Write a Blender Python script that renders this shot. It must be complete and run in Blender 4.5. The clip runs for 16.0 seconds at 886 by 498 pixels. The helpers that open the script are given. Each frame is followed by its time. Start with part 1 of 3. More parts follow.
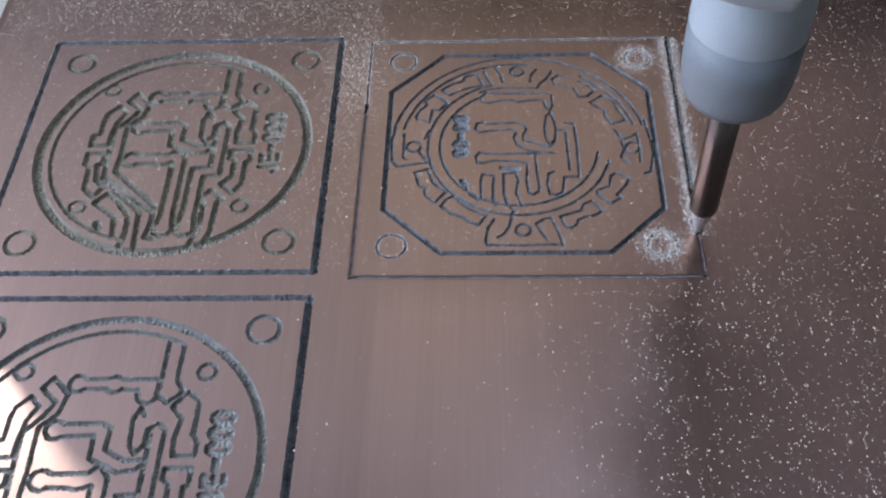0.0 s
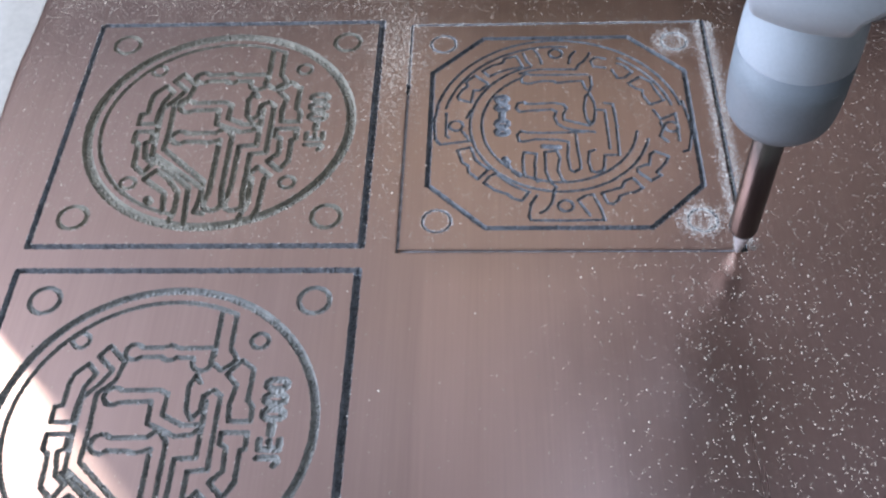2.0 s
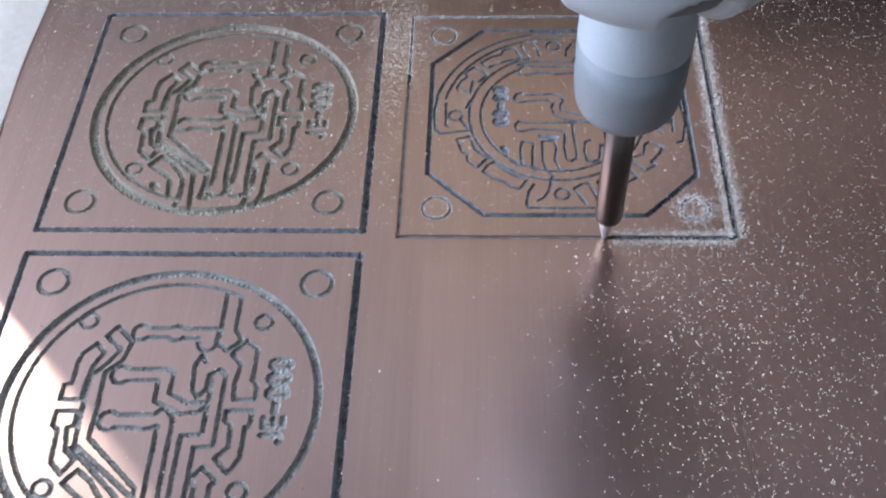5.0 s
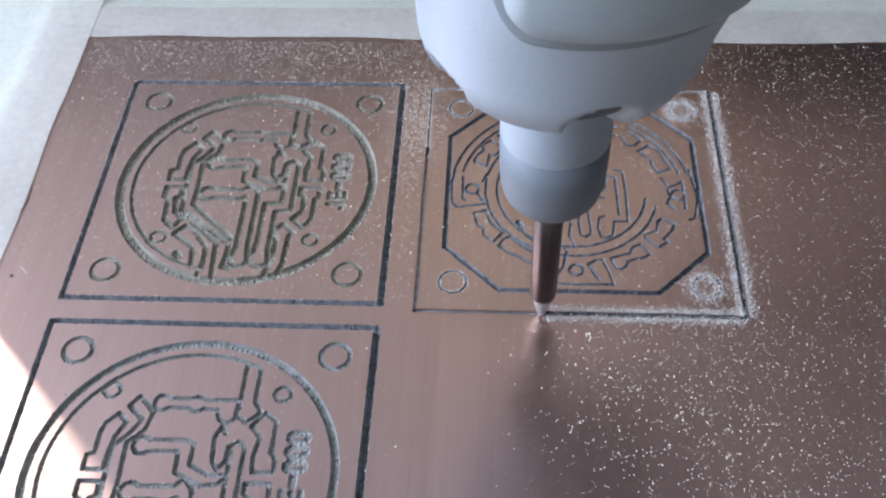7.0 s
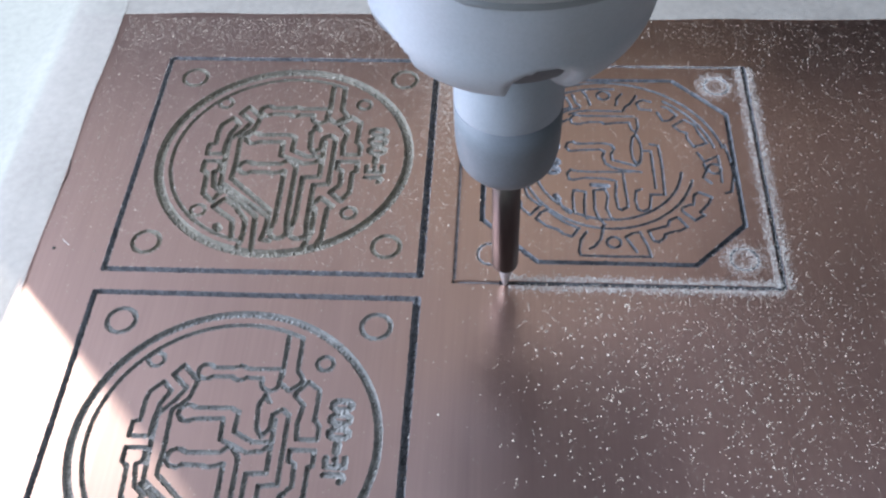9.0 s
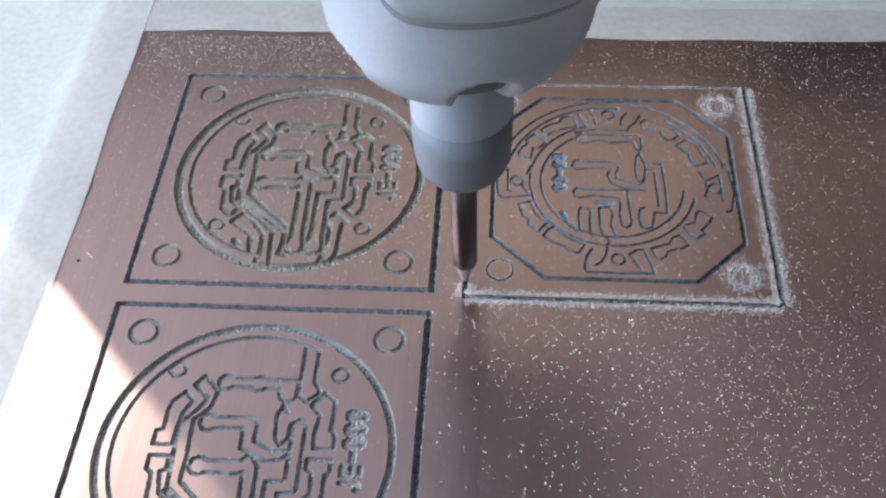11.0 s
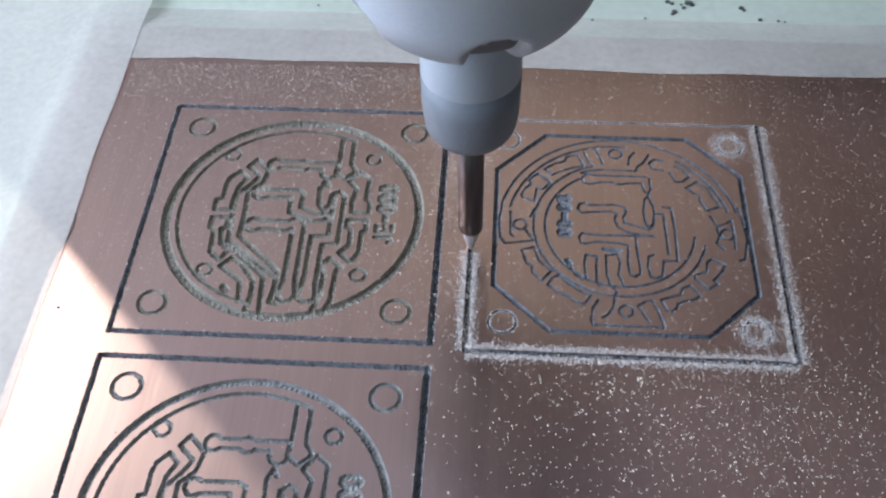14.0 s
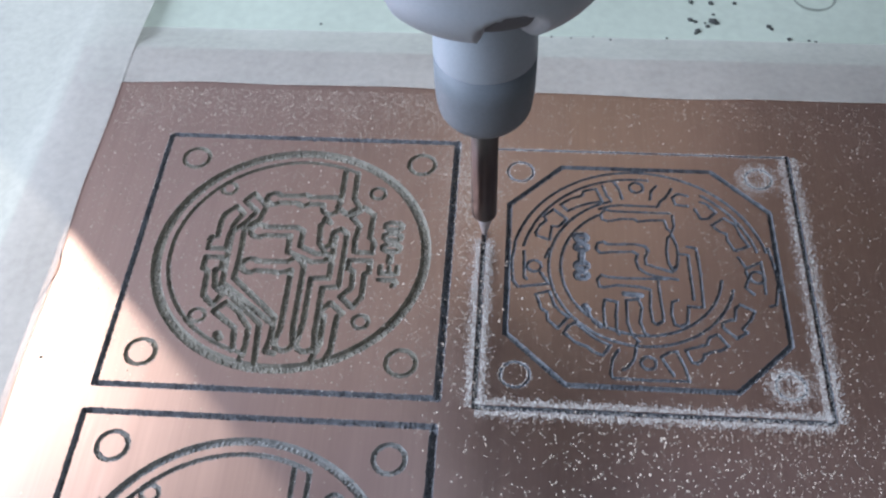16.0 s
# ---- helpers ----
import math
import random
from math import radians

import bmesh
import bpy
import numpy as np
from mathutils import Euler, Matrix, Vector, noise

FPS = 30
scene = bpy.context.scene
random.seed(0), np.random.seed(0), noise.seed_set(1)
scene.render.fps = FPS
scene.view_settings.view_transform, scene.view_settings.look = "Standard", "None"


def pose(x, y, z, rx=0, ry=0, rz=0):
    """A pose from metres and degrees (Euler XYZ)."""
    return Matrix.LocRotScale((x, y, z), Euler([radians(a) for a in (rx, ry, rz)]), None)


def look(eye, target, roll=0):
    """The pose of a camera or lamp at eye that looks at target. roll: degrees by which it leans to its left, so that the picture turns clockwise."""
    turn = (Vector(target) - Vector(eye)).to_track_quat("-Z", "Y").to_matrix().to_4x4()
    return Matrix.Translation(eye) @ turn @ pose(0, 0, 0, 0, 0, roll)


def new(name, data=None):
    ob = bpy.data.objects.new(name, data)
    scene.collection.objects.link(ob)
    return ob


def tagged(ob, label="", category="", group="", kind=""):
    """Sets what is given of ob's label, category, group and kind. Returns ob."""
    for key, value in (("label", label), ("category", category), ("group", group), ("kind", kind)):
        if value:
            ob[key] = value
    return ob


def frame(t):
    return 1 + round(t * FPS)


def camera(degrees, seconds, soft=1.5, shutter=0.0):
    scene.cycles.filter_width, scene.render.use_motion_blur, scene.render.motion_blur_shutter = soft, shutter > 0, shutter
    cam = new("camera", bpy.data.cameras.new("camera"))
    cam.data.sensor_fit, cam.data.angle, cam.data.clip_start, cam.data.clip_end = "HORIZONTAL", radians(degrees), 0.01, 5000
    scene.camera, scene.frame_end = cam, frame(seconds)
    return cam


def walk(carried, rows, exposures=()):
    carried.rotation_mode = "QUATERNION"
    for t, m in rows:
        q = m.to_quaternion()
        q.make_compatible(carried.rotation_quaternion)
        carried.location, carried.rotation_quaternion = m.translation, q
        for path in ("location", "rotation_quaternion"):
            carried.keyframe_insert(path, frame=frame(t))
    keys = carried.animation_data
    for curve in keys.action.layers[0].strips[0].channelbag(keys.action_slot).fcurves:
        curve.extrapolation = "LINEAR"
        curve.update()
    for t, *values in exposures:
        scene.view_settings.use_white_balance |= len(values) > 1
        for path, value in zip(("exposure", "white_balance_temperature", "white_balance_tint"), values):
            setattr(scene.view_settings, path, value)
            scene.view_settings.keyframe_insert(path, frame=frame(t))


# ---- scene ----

# Work in millimetres on the bench: mm() turns them into metres.
MM = 0.001
P2 = (44.25, -0.85)   # lower left corner of the panel being cut
SIDE = 40.0
# The tip's way along the outline: seconds, and millimetres cut from the start, with a short rest in each corner.
START_Y = 5.8
CORNER_A, CORNER_B = START_Y - P2[1], START_Y - P2[1] + SIDE
CUT_TIMES = (-0.5, 0.0, 1.42, 1.8, 3.0, 9.5, 10.28, 10.42, 16.6)
CUT_WAYS = (-2.3, 0.0, CORNER_A, CORNER_A, CORNER_A + 6.2, CORNER_A + 36.1, CORNER_B, CORNER_B, CORNER_B + 28.0)

# ---- camera ----
cam = camera(46.7, 16.0, soft=2.35)
walk(cam, [
    (0.0, pose(0.06034, -0.06934, 0.09383, 37.725, 2.365, 1.354)),
    (0.5, pose(0.05956, -0.06973, 0.09340, 37.762, 2.366, 1.185)),
    (1.0, pose(0.05800, -0.07036, 0.09109, 37.899, 2.609, 1.308)),
    (1.5, pose(0.05657, -0.07083, 0.09130, 37.255, 2.686, 1.635)),
    (2.0, pose(0.05557, -0.07361, 0.09416, 37.845, 2.374, 1.622)),
    (2.5, pose(0.05527, -0.07713, 0.09612, 38.163, 2.171, 1.377)),
    (3.0, pose(0.05558, -0.07712, 0.09514, 38.290, 2.372, 1.608)),
    (3.2, pose(0.05782, -0.07702, 0.09564, 37.646, 2.846, 1.958)),
    (5.5, pose(0.05405, -0.07599, 0.09620, 37.592, 1.615, 1.788)),
    (6.0, pose(0.05365, -0.07332, 0.10003, 38.688, 1.915, 2.658)),
    (6.5, pose(0.05499, -0.07325, 0.10362, 39.046, 1.744, 2.854)),
    (7.0, pose(0.05402, -0.07409, 0.10128, 39.397, 1.581, 2.742)),
    (7.5, pose(0.05197, -0.07318, 0.10126, 38.715, 1.757, 3.010)),
    (8.0, pose(0.05207, -0.07537, 0.10095, 38.944, 1.491, 2.522)),
    (8.5, pose(0.05228, -0.07585, 0.10034, 39.146, 1.585, 2.651)),
    (9.0, pose(0.05036, -0.07675, 0.10061, 38.940, 1.907, 3.095)),
    (9.5, pose(0.04994, -0.07763, 0.10149, 38.977, 1.824, 3.200)),
    (9.7, pose(0.04886, -0.07894, 0.10256, 39.142, 1.545, 2.961)),
    (11.8, pose(0.04928, -0.07757, 0.10633, 38.659, 1.711, 3.583)),
    (12.0, pose(0.04894, -0.07758, 0.10647, 39.094, 1.437, 3.484)),
    (12.5, pose(0.04822, -0.07739, 0.10572, 39.001, 1.992, 3.861)),
    (13.0, pose(0.04901, -0.07547, 0.10613, 38.900, 1.277, 3.151)),
    (13.5, pose(0.04808, -0.07178, 0.10491, 38.430, 1.729, 3.958)),
    (14.0, pose(0.04775, -0.06857, 0.10514, 38.489, 1.070, 3.509)),
    (14.5, pose(0.04750, -0.06637, 0.10612, 38.515, 1.117, 3.630)),
    (15.0, pose(0.04807, -0.06459, 0.10407, 37.971, 1.611, 3.943)),
    (15.5, pose(0.04836, -0.06180, 0.10403, 38.195, 1.175, 3.642)),
    (16.0, pose(0.04749, -0.05786, 0.10245, 37.901, 1.582, 3.949)),
], exposures=[(0.0, -0.50), (1.0, -0.36), (1.5, -0.22), (2.0, -0.14), (3.0, -0.10), (6.5, -0.09), (9.7, -0.11), (12.5, -0.23), (16.0, -0.42)])

# ---- world and sun ----
SUN_AZ, SUN_EL = -45.0, 44.0     # degrees from +y towards +x; up
world = bpy.data.worlds.new("sky")
scene.world = world
world.use_nodes = True
wn = world.node_tree.nodes
sky = wn.new("ShaderNodeTexSky")
sky.sky_type, sky.sun_disc = "NISHITA", False
sky.sun_elevation, sky.sun_rotation = radians(SUN_EL), radians(SUN_AZ)
world.node_tree.links.new(sky.outputs[0], wn["Background"].inputs[0])
wn["Background"].inputs[1].default_value = 0.10
sun = new("sun", bpy.data.lights.new("sun", "SUN"))
sun.data.energy, sun.data.angle, sun.data.color = 1.2, radians(0.6), (1.0, 0.95, 0.88)
sd = Vector((math.sin(radians(SUN_AZ)) * math.cos(radians(SUN_EL)), math.cos(radians(SUN_AZ)) * math.cos(radians(SUN_EL)), math.sin(radians(SUN_EL))))
sun.matrix_world = look(sd, (0, 0, 0))
window_light = new("window_light", bpy.data.lights.new("window_light", "AREA"))
window_light.data.shape, window_light.data.size, window_light.data.size_y = "RECTANGLE", 0.62, 0.64
window_light.data.energy, window_light.data.color = 15.5, (0.69, 0.80, 1.06)
window_light.matrix_world = look((-0.452, -0.04, 0.43), (0.0, -0.04, 0.43))


# ---- materials ----
def material(name, color, rough=0.5, metal=0.0, spots=None, scale=400.0, amount=0.15, bump=0.0, bump_scale=3000.0, stretch=(1, 1, 1), rough_var=0.08):
    m = bpy.data.materials.new(name)
    m.use_nodes = True
    nt = m.node_tree
    n, l = nt.nodes, nt.links
    b = n["Principled BSDF"]
    b.inputs["Metallic"].default_value = metal
    tc = n.new("ShaderNodeTexCoord")
    mp = n.new("ShaderNodeMapping")
    mp.inputs["Scale"].default_value = stretch
    l.new(tc.outputs["Object"], mp.inputs[0])
    big = n.new("ShaderNodeTexNoise")
    big.inputs["Scale"].default_value, big.inputs["Detail"].default_value = scale, 6
    l.new(mp.outputs[0], big.inputs[0])
    fine = n.new("ShaderNodeTexNoise")
    fine.inputs["Scale"].default_value, fine.inputs["Detail"].default_value = bump_scale, 4
    l.new(mp.outputs[0], fine.inputs[0])
    mix = n.new("ShaderNodeMix")
    mix.data_type = "RGBA"
    mix.inputs[6].default_value = (*[c * (1 - amount) for c in color], 1)
    mix.inputs[7].default_value = (*(spots or [min(1, c * (1 + amount)) for c in color]), 1)
    add = n.new("ShaderNodeMath")
    add.operation = "MULTIPLY_ADD"
    l.new(fine.outputs[0], add.inputs[0])
    add.inputs[1].default_value = 0.5
    half = n.new("ShaderNodeMath")
    half.operation = "MULTIPLY"
    half.inputs[1].default_value = 0.5
    l.new(big.outputs[0], half.inputs[0])
    l.new(half.outputs[0], add.inputs[2])
    ramp = n.new("ShaderNodeMapRange")
    ramp.inputs[1].default_value, ramp.inputs[2].default_value = 0.36, 0.64
    l.new(add.outputs[0], ramp.inputs[0])
    l.new(ramp.outputs[0], mix.inputs[0])
    l.new(mix.outputs[2], b.inputs["Base Color"])
    rr = n.new("ShaderNodeMapRange")
    rr.inputs[3].default_value, rr.inputs[4].default_value = max(0.02, rough - rough_var), min(1, rough + rough_var)
    l.new(big.outputs[0], rr.inputs[0])
    l.new(rr.outputs[0], b.inputs["Roughness"])
    if bump:
        bp = n.new("ShaderNodeBump")
        bp.inputs["Strength"].default_value, bp.inputs["Distance"].default_value = bump, 0.0002
        l.new(fine.outputs[0], bp.inputs["Height"])
        l.new(bp.outputs[0], b.inputs["Normal"])
    return m


def copper_material():
    """Brushed copper foil: fine lines along y, and reflected tints painted in from orange to purple brown."""
    m = material("copper", (0.535, 0.37, 0.305), 0.29, 1.0, scale=60, amount=0.05, bump=0.04, bump_scale=420, stretch=(6, 0.15, 1), rough_var=0.035)
    n, l = m.node_tree.nodes, m.node_tree.links
    b = n["Principled BSDF"]
    brushed = b.inputs["Base Color"].links[0].from_socket
    tc = n.new("ShaderNodeTexCoord")
    drift = n.new("ShaderNodeTexNoise")
    drift.inputs["Scale"].default_value, drift.inputs["Detail"].default_value = 22.0, 3
    l.new(tc.outputs["Object"], drift.inputs[0])
    tint = n.new("ShaderNodeMix")
    tint.data_type = "RGBA"
    tint.inputs[6].default_value, tint.inputs[7].default_value = (1.05, 0.995, 0.90, 1), (0.968, 0.985, 1.055, 1)
    # the painted reflection tint is most orange round the panel being cut
    away = n.new("ShaderNodeVectorMath")
    away.operation = "DISTANCE"
    away.inputs[1].default_value = (0.068, 0.030, 0.0)
    l.new(tc.outputs["Object"], away.inputs[0])
    span = n.new("ShaderNodeMapRange")
    span.inputs[1].default_value, span.inputs[2].default_value = 0.018, 0.062
    l.new(away.outputs["Value"], span.inputs[0])
    spread = n.new("ShaderNodeMath")
    spread.operation = "MULTIPLY_ADD"
    spread.inputs[1].default_value = 1.4
    l.new(drift.outputs[0], spread.inputs[0])
    l.new(span.outputs[0], spread.inputs[2])
    level = n.new("ShaderNodeMath")
    level.operation, level.use_clamp = "SUBTRACT", True
    level.inputs[1].default_value = 0.7
    l.new(spread.outputs[0], level.inputs[0])
    l.new(level.outputs[0], tint.inputs[0])
    # a field that was wiped clean, with straight edges along the panels
    axes = n.new("ShaderNodeSeparateXYZ")
    l.new(tc.outputs["Object"], axes.inputs[0])
    wiped_x, wiped_y = n.new("ShaderNodeMapRange"), n.new("ShaderNodeMapRange")
    wiped_x.inputs[1].default_value, wiped_x.inputs[2].default_value = 0.0469, 0.0481
    wiped_y.inputs[1].default_value, wiped_y.inputs[2].default_value = -0.0015, -0.006
    l.new(axes.outputs["X"], wiped_x.inputs[0])
    l.new(axes.outputs["Y"], wiped_y.inputs[0])
    wiped = n.new("ShaderNodeMath")
    wiped.operation = "MULTIPLY"
    l.new(wiped_x.outputs[0], wiped.inputs[0])
    l.new(wiped_y.outputs[0], wiped.inputs[1])
    both = n.new("ShaderNodeMix")
    both.data_type, both.blend_type = "RGBA", "MULTIPLY"
    both.inputs[0].default_value = 1.0
    l.new(brushed, both.inputs[6])
    l.new(tint.outputs[2], both.inputs[7])
    clean = n.new("ShaderNodeMix")
    clean.data_type, clean.blend_type = "RGBA", "MULTIPLY"
    clean.inputs[7].default_value = (1.11, 1.10, 1.10, 1)
    l.new(wiped.outputs[0], clean.inputs[0])
    l.new(both.outputs[2], clean.inputs[6])
    l.new(clean.outputs[2], b.inputs["Base Color"])
    return m


COPPER = copper_material()
GLUED_COPPER = material("glued_copper", (0.50, 0.40, 0.36), 0.9, 0.3, scale=120, amount=0.08)
FIBRE = material("milled_glass_fibre", (0.20, 0.183, 0.142), 0.9, spots=(0.38, 0.35, 0.28), scale=700, bump=0.6, bump_scale=4000)
FIBRE_GREY = material("fresh_milled_fibre", (0.19, 0.188, 0.172), 0.9, spots=(0.40, 0.392, 0.36), scale=800, bump=0.6, bump_scale=4000)
FRAME_FIBRE = material("dusty_groove", (0.12, 0.124, 0.132), 0.9, spots=(0.36, 0.365, 0.37), scale=900, bump=0.6, bump_scale=4500)
FIBRE_BLUE = material("dusty_milled_edge", (0.085, 0.092, 0.10), 0.9, spots=(0.30, 0.31, 0.32), scale=900, bump=0.6, bump_scale=4500)
DUST = material("cutting_dust", (0.62, 0.57, 0.50), 0.9, spots=(0.86, 0.82, 0.75), scale=1200)
COPPER_DUST = material("copper_cutting_dust", (0.46, 0.36, 0.28), 0.85, spots=(0.78, 0.66, 0.53), scale=900)
STEEL = material("carbide_steel", (0.15, 0.13, 0.125), 0.3, 1.0, scale=300, bump=0.05, bump_scale=2000, stretch=(1, 1, 0.1))
TIP_STEEL = material("bright_ground_steel", (0.50, 0.48, 0.47), 0.5, 0.4, scale=900)
PLASTIC = material("grey_plastic", (0.365, 0.400, 0.432), 0.38, scale=200, amount=0.06, bump=0.05, bump_scale=3000)
COLLAR = material("collar_plastic", (0.32, 0.358, 0.388), 0.42, scale=200, amount=0.06, bump=0.05, bump_scale=3000)
PLASTIC_DARK = material("dark_grey_plastic", (0.16, 0.18, 0.195), 0.5, scale=300, amount=0.08, bump=0.06, bump_scale=3000)
GAP_SHADE = material("painted_gap_shade", (0.20, 0.222, 0.232), 0.6, scale=300, amount=0.05)
PAD = material("warm_grey_pad", (0.30, 0.33, 0.34), 0.5, scale=300, amount=0.05)
TABLE = material("pale_green_bench", (0.53, 0.585, 0.47), 0.6, scale=40, amount=0.08, bump=0.1, bump_scale=600)
# next three: unseen added blocks and plates, toned for the copper's reflections
BLOCKER_BLACK = material("black_blocker", (0.03, 0.03, 0.033), 0.6, scale=60)
BLOCKER_GREY = material("grey_blocker", (0.20, 0.182, 0.17), 0.6, scale=60)
REFLECTOR_PINK = material("pinkish_reflector", (0.60, 0.54, 0.54), 0.6, 0.0, scale=60, amount=0.1)
# painted shade for the inside of the vents
SHADE_GREY = material("recess_shade", (0.10, 0.105, 0.115), 0.7, scale=300)
STAIN = material("dried_ring", (0.27, 0.30, 0.24), 0.8, scale=500)
CRUMB = material("dark_crumbs", (0.07, 0.075, 0.065), 0.8, scale=900)
# next three: more tones for the unseen reflectors behind the board
BLOCKER_DARK = material("dark_blocker", (0.10, 0.09, 0.082), 0.6, scale=60)
REFLECTOR_WARM = material("warm_reflector", (0.82, 0.74, 0.65), 0.7, scale=30, amount=0.06)
REFLECTOR_PALE = material("pale_reflector", (0.57, 0.525, 0.50), 0.7, scale=30, amount=0.08)
WALL = material("painted_wall", (0.66, 0.64, 0.63), 0.9, scale=4, amount=0.05, bump=0.1, bump_scale=80)
FLOOR = material("workshop_floor", (0.25, 0.22, 0.19), 0.7, scale=6, amount=0.15)
FR4 = material("board_core", (0.45, 0.42, 0.28), 0.6, scale=200)


def tape_material(name, color, alpha):
    m = material(name, color, 0.6, scale=90, amount=0.10, bump=0.35, bump_scale=900, stretch=(1, 1, 1))
    m.node_tree.nodes["Principled BSDF"].inputs["Alpha"].default_value = alpha
    return m


TAPE = tape_material("masking_tape", (0.66, 0.635, 0.55), 0.60)


# ---- mesh helpers ----
def part(name, bm, mat, parent=None, label=""):
    me = bpy.data.meshes.new(name)
    bm.to_mesh(me)
    bm.free()
    me.materials.append(mat)
    ob = new(name, me)
    if parent:
        ob.parent = parent
    if label:
        tagged(ob, label)
    return ob


def box(bm, x0, x1, y0, y1, z0, z1, bevel=0.0):
    """A box in millimetres."""
    r = bmesh.ops.create_cube(bm, size=1.0)
    bmesh.ops.scale(bm, verts=r["verts"], vec=((x1 - x0) * MM, (y1 - y0) * MM, (z1 - z0) * MM))
    bmesh.ops.translate(bm, verts=r["verts"], vec=((x0 + x1) / 2 * MM, (y0 + y1) / 2 * MM, (z0 + z1) / 2 * MM))
    if bevel:
        edges = {e for v in r["verts"] for e in v.link_edges}
        bmesh.ops.bevel(bm, geom=list(edges), offset=bevel * MM, segments=3, affect="EDGES")
    return bm


def lathe(profile, steps=64, squash=None):
    """A turned body: profile rows of radius and height in millimetres, from the bottom up."""
    bm = bmesh.new()
    rings = []
    for r, z in profile:
        ring = []
        for k in range(steps):
            a = 2 * math.pi * k / steps
            x, y = r * math.cos(a), r * math.sin(a)
            if squash:
                x, y = squash(x, y, z)
            ring.append(bm.verts.new((x * MM, y * MM, z * MM)))
        rings.append(ring)
    for lo, hi in zip(rings, rings[1:]):
        for k in range(steps):
            f = bm.faces.new((lo[k], lo[(k + 1) % steps], hi[(k + 1) % steps], hi[k]))
            f.smooth = True
    bm.faces.new(rings[0][::-1])
    bm.faces.new(rings[-1])
    return bm


def rounded(profile, n=4):
    """The profile with its corners cut round."""
    pts = [profile[0]]
    for a, b, c in zip(profile, profile[1:], profile[2:]):
        va, vb, vc = Vector(a), Vector(b), Vector(c)
        p, q = vb.lerp(va, 0.3), vb.lerp(vc, 0.3)
        for k in range(n + 1):
            t = k / n
            pts.append(tuple((1 - t) ** 2 * p + 2 * t * (1 - t) * vb + t * t * q))
    return pts + [profile[-1]]


# ---- the engraved panels ----
def arc(cx, cy, r, a0, a1, n=40):
    return [(cx + r * math.cos(radians(a0 + (a1 - a0) * k / n)), cy + r * math.sin(radians(a0 + (a1 - a0) * k / n))) for k in range(n + 1)]


def ring(cx, cy, r, n=28):
    return arc(cx, cy, r, 0, 360, n)


def wobble(x, y, seed, size, amount):
    """A smooth field of small offsets, for edges that are cut by hand-fast milling."""
    rng = np.random.RandomState(seed)
    out = np.zeros_like(x)
    for _ in range(10):
        a, f, p = rng.uniform(0, 2 * np.pi), rng.uniform(0.6, 1.6) / size, rng.uniform(0, 2 * np.pi)
        out += np.sin(2 * np.pi * f * (x * np.cos(a) + y * np.sin(a)) + p)
    return out * amount / 3.0


RELIEF = []


def rest_height(x, y):
    """How high the milled surface lies at a place, so that dust rests in the grooves."""
    for x0, y0, step, heights in RELIEF:
        i, j = int(round((x - x0) / step)), int(round((y - y0) / step))
        if 0 <= i < heights.shape[1] and 0 <= j < heights.shape[0]:
            return float(heights[j, i])
    return 0.0


